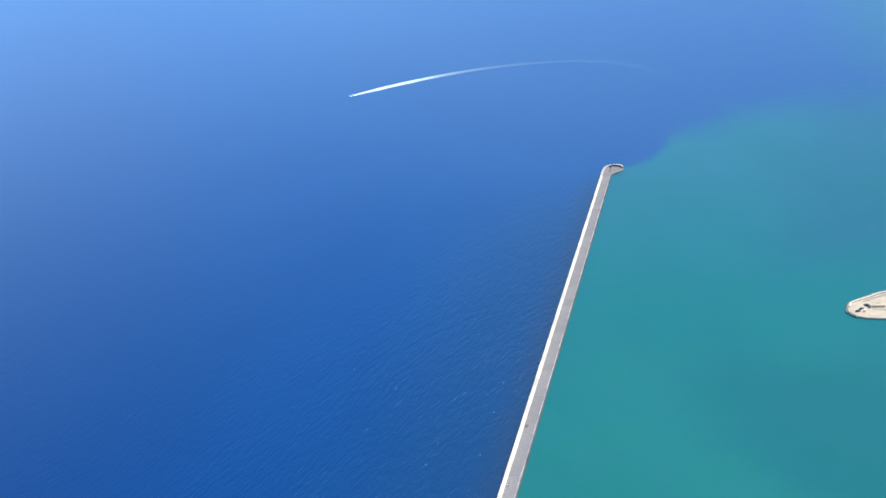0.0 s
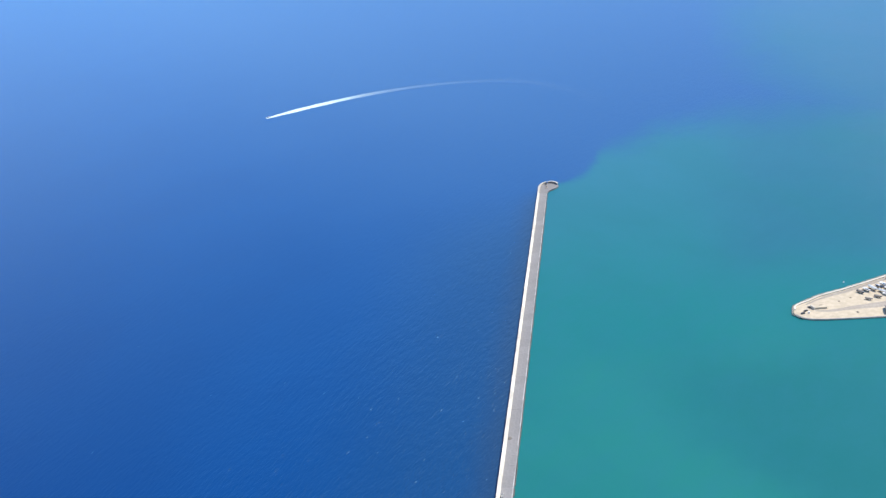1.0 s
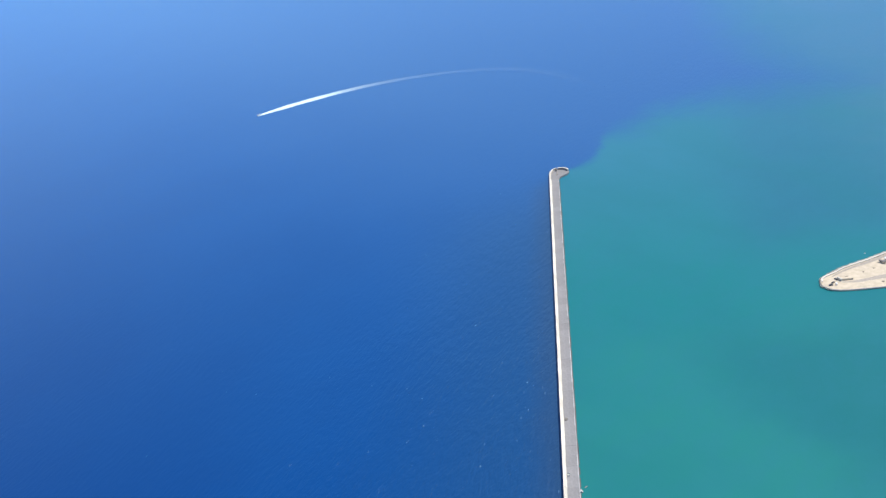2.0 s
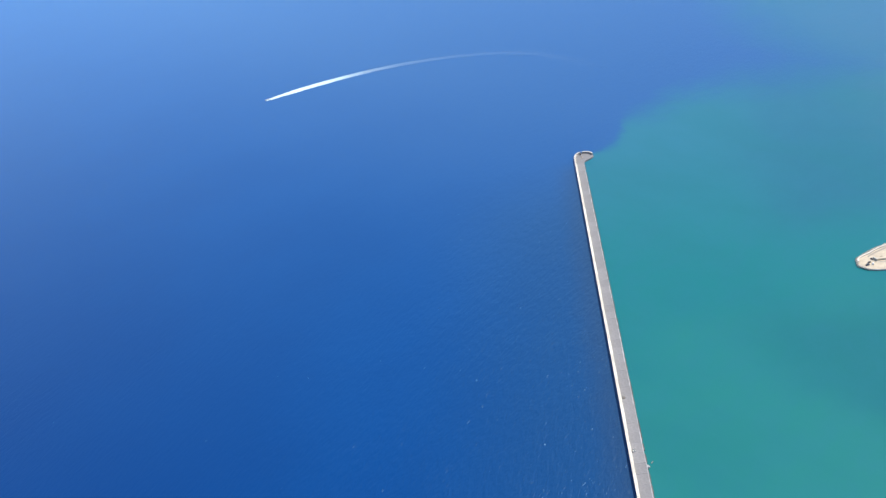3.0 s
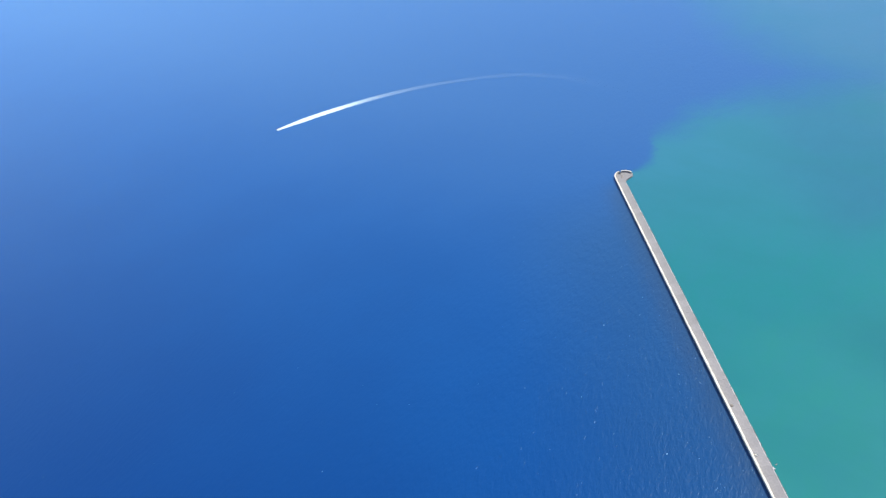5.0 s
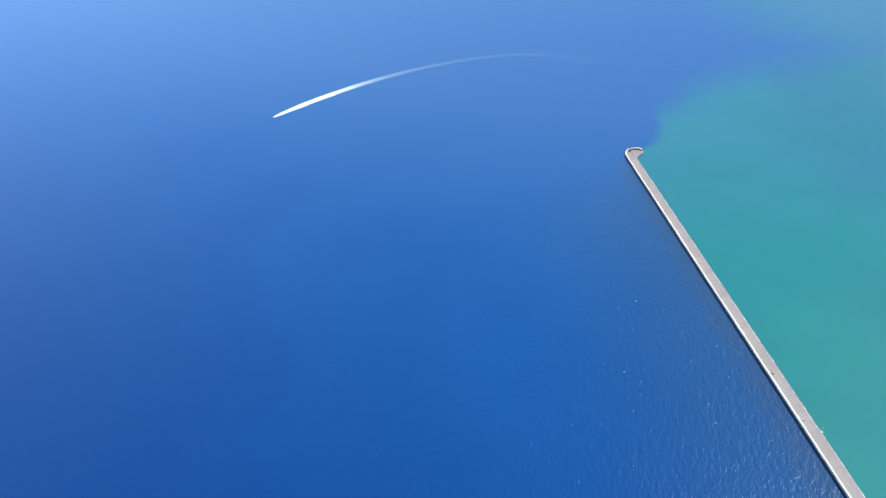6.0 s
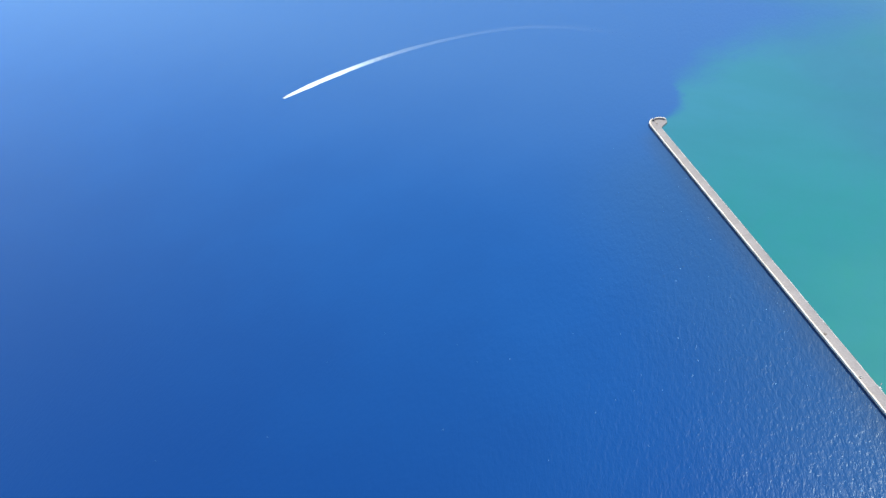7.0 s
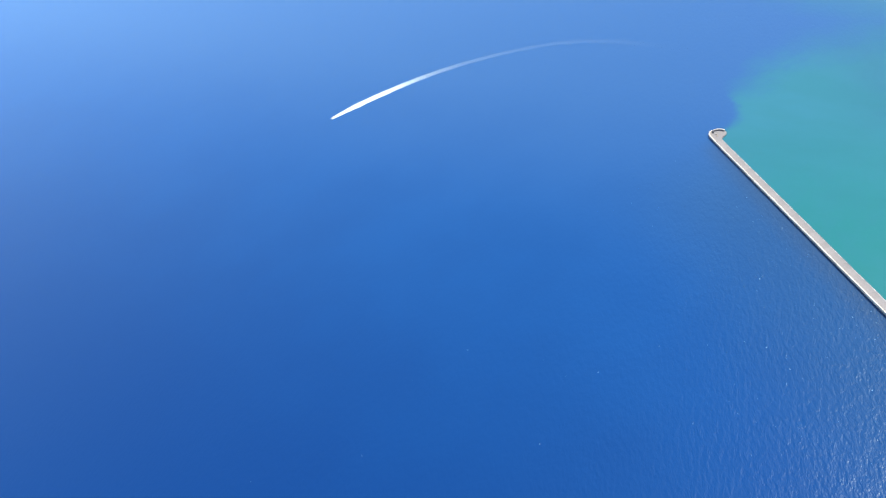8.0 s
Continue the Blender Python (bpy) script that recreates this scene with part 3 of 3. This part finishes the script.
store = thing("boat_store", spot(134.5, -130.2, 0.0, 0, 0, 20), "long low boat store with a white roof", "shed")
part("wall", block(bmesh.new(), 0.0, 7.5, -2.0, 2.0, -0.02, 1.3), TIMBER, store, "brown boarded wall")
bm = bmesh.new()
ro = [(-0.25, -2.3, 1.3), (7.75, -2.3, 1.3), (7.75, 2.3, 1.3), (-0.25, 2.3, 1.3), (-0.25, 0, 1.75), (7.75, 0, 1.75)]
vs = [bm.verts.new(p) for p in ro]
for f in ((0, 1, 5, 4), (2, 3, 4, 5), (0, 4, 3), (1, 2, 5), (3, 2, 1, 0)):
    bm.faces.new([vs[i] for i in f])
part("roof", bm, GELCOAT, store, "white sheet roof")
part("door", block(bmesh.new(), -0.05, -0.003, -1.0, 1.0, 0.0, 1.05), DARKSTEEL, store, "dark door")

# ---------------------------------------------------------------- speedboat and its wake


def wake_y(x):
    u = x / SC / 100.0
    return SC * (WK0 + WK1 * u + WK2 * u * u + WK3 * u ** 3) - 0.0055 * max(0.0, x + 50.0) ** 2


WK0, WK1, WK2, WK3 = 217.34331227, -78.10156473, -29.06448853, -1.3131178
SC = 5.0 / 5.3
BOAT_X = -237.5
slope = (wake_y(BOAT_X + 4) - wake_y(BOAT_X - 4)) / 8
heading = math.degrees(math.atan2(-slope, -1.0))
motorboat(pose(BOAT_X, wake_y(BOAT_X), SEA, 0, -4, heading), 5.2, GELCOAT, "white speedboat under way at the head of its wake", name="speedboat")
bm = bmesh.new()
uv = bm.loops.layers.uv.new("uv")
ends, n = 40.0, 150
prev = None
for i in range(n + 1):
    t = i / n
    x = BOAT_X - 2.0 + (ends - BOAT_X) * t
    y = wake_y(x)
    s = (wake_y(x + 0.5) - wake_y(x - 0.5))
    nrm = Vector((-s, 1)).normalized()
    w = 1.8 + 3.6 * min(1.0, t / 0.08) ** 0.7 * (1 - 0.5 * min(1.0, max(0.0, (t - 0.15) / 0.4)))
    w *= 1 + 0.12 * noise.noise((x * 0.09, 1.3, 0))
    mid = Vector((x, y)) + nrm * 0.5 * noise.noise((x * 0.05, 9.1, 0))
    row = [bm.verts.new((mid.x + nrm.x * w * k, mid.y + nrm.y * w * k, 0.05 + 0.10 * (1 - k * k) * max(0.0, 1 - 5 * t))) for k in (-1, -0.5, 0, 0.5, 1)]
    if prev:
        for j in range(4):
            f = bm.faces.new((prev[1][j], row[j], row[j + 1], prev[1][j + 1]))
            for loop, (a, b) in zip(f.loops, ((prev[0], j), (t, j), (t, j + 1), (prev[0], j + 1))):
                loop[uv].uv = (a, b / 4)
    prev = (t, row)
wake = new("boat_wake", mesh_of(bm, "boat_wake", WAKE, True))
wake.location.z = SEA
tagged(wake, "long curved white wake fading on the blue sea", "wake", kind="stuff")

# ---------------------------------------------------------------- whitecaps and painted glints
flecks = [(-16.8, -181.3), (-57.1, -182.4), (-28.3, -80.8), (-21.3, -90.2), (-184.5, -116.3), (-151.0, -142.1), (-17.3, -28.5), (-69.6, -35.0), (-32.0, -5.9), (-22.5, -100.2),
        (-38.8, -136.0), (-98.5, -159.0), (-129.5, -163.0), (-49.0, -208.2), (-32.5, -224.7), (-22.1, -134.0), (-11.0, -179.5), (-22.4, -72.5), (-14.3, -66.8), (-63.9, -174.4),
        (-144.0, -158.3), (-299.5, -159.0), (-245.0, -166.0), (-17.7, -120.7), (-67.4, -64.0), (-79.0, -169.0), (-36.0, -37.6), (-215.0, -125.4), (-166.0, -194.7), (-171.0, 42.4)]
r2 = random.Random(21)
main = len(flecks)
# faint extra flecks off the pier: wave glints painted as pale foam
while len(flecks) < main + 760:
    x, y = -5.8 - abs(r2.gauss(0, 38)), -20 - 300 * r2.random() ** 0.6
    if noise.noise((x * 0.08, y * 0.05, 4.2)) > r2.uniform(-0.5, 0.4):
        flecks.append((x, y))
bm = bmesh.new()
uv = bm.loops.layers.uv.new("uv")
for i, (x, y) in enumerate(flecks):
    size = r2.uniform(0.11, 0.21) if i < main else r2.uniform(0.05, 0.14)
    long = 2.0 if i < main else r2.choice((2.0, 3.0, 5.0, 7.0))
    strength = r2.uniform(0.35, 0.7) if i < main else 0.04 + 0.28 * r2.random() ** 2
    turn = radians(r2.gauss(71, 13))
    ring = []
    for k in range(9):
        a = k / 9 * math.tau
        r = size * (1 + 0.35 * r2.uniform(-1, 1))
        px, py = long * r * math.cos(a), 0.95 * r * math.sin(a)
        ring.append(bm.verts.new((x + px * math.cos(turn) - py * math.sin(turn), y + px * math.sin(turn) + py * math.cos(turn), 0.03)))
    top = bm.verts.new((x, y, 0.03 + 0.25 * size))
    for k in range(9):
        f = bm.faces.new((ring[k], ring[(k + 1) % 9], top))
        for loop, v in zip(f.loops, (0.12, 0.12, 0.5)):
            loop[uv].uv = (strength, v)
flecks_ob = new("whitecaps", mesh_of(bm, "whitecaps", FOAM_GLINTS, True))
flecks_ob.location.z = SEA
tagged(flecks_ob, "scattered small white wave crests and painted pale glints on the blue sea", "whitecaps", kind="stuff")

# ---------------------------------------------------------------- small things on and beside the breakwater
heap("net_heap", pose(-3.15, -206.9, -0.01, 0, 0, 88), 0.78, OLDNET, "flat brown heap of net at the foot of the parapet", "net", "")
crate = thing("fish_crate", pose(-3.25, -235.0, 0.0, 0, 0, 12), "pale bleached fish crate at the foot of the parapet", "crate")
part("floor", block(bmesh.new(), -0.4, 0.4, -0.55, 0.55, 0.0, 0.06), CRATE, crate)
for x0, x1, y0, y1 in ((-0.4, -0.34, -0.55, 0.55), (0.34, 0.4, -0.55, 0.55), (-0.34, 0.34, -0.55, -0.49), (-0.34, 0.34, 0.49, 0.55)):
    part("side", block(bmesh.new(), x0, x1, y0, y1, 0.06, 0.42, 0.01), CRATE, crate)

stage = thing("landing_stage", pose(0, -242.6, 0), "small pale concrete landing on the harbour side", "landing")
part("platform", block(bmesh.new(), 0.0, 0.5, -0.5, 0.5, -3.0, -0.03, 0.04), COPING, stage)
part("step", block(bmesh.new(), 0.5, 0.8, -0.4, 0.4, -3.0, -0.45, 0.03), COPING, stage)
dinghy = motorboat(pose(1.9, -240.6, SEA, 0, 0, 38), 1.15, COVER, "small pale grey dinghy moored at the landing", cabin=False, name="dinghy")
part("thwart", block(bmesh.new(), -0.06, 0.06, -0.15, 0.15, 0.09, 0.115), TIMBER, dinghy)
buoy = thing("mooring_buoy", pose(118.6, -126.6, SEA), "white mooring buoy off the spit", "buoy")
bm = bmesh.new()
bmesh.ops.create_uvsphere(bm, u_segments=16, v_segments=10, radius=0.32)
part("float", bm, BUOY, buoy, smooth=True)
bm = bmesh.new()
bmesh.ops.create_cone(bm, cap_ends=True, segments=10, radius1=0.07, radius2=0.05, depth=0.4)
part("ring_post", bm, DARKSTEEL, buoy, at=pose(0, 0, 0.5))

# ---------------------------------------------------------------- pieces of the breakwater: paving slabs, coping, parapet blocks
bm = block(bmesh.new(), -WIDE + WALL_T, -0.32, -STEP + 0.025, 0.0, -0.16, 0.0, 0.015)
slab_mesh = mesh_of(bm, "deck_slab", DECK)
bm = block(bmesh.new(), -0.30, 0.0, -STEP + 0.05, 0.0, -0.16, 0.02, 0.03)
coping_mesh = mesh_of(bm, "coping_stone", COPING)
block_mesh = []
for k, (dx, dz) in enumerate(((0.0, 0.0), (0.03, 0.03), (-0.03, -0.03), (0.04, 0.02))):
    bm = bmesh.new()
    shape = [(-WIDE, -0.16), (-WIDE + WALL_T, -0.16), (-WIDE + WALL_T + dx, 0.0), (-WIDE + 0.58 + dx, WALL_H + dz - 0.05), (-WIDE + 0.53 + dx, WALL_H + dz), (-WIDE + 0.05, WALL_H + dz), (-WIDE, WALL_H + dz - 0.05)]
    ends = [[bm.verts.new((x, y, z)) for x, z in shape] for y in (-STEP + 0.03, 0.0)]
    bm.faces.new(ends[0])
    bm.faces.new(ends[1][::-1])
    for a in range(7):
        bm.faces.new((ends[0][a], ends[1][a], ends[1][(a + 1) % 7], ends[0][(a + 1) % 7]))
    bmesh.ops.recalc_face_normals(bm, faces=bm.faces)
    block_mesh.append(mesh_of(bm, "parapet_block", PARAPET))
toe_mesh = []
for wide in (0.26, 0.34, 0.42):
    toe_mesh.append(mesh_of(block(bmesh.new(), 0.0, wide, -STEP * wide * 1.6, 0.0, -2.0, SEA + wide * 0.6, 0.05), "toe_stone", QUAY))
r3 = random.Random(5)
for i in range(int((-1.0 - NEAR_END) / STEP)):
    y = -1.0 - i * STEP
    part("deck_slab", slab_mesh, None, breakwater, at=pose(0, y, r3.uniform(-0.012, 0.012)))
    part("coping_stone", coping_mesh, None, breakwater, at=pose(r3.uniform(-0.08, 0.03), y, r3.uniform(-0.01, 0.02)))
    part("parapet_block", block_mesh[r3.randrange(4)], None, breakwater, at=pose(r3.uniform(-0.03, 0.03), y, 0))
    # dark wet stones at the waterline on the harbour side
    for dy in (0.0, -1.3, -2.9):
        if i < 95 and r3.random() < 0.85:
            part("toe_stone", toe_mesh[r3.randrange(3)], None, breakwater, "dark wet stone at the waterline", at=pose(0.004 - r3.uniform(0.0, 0.12), y + dy - r3.uniform(0, 0.6), 0))
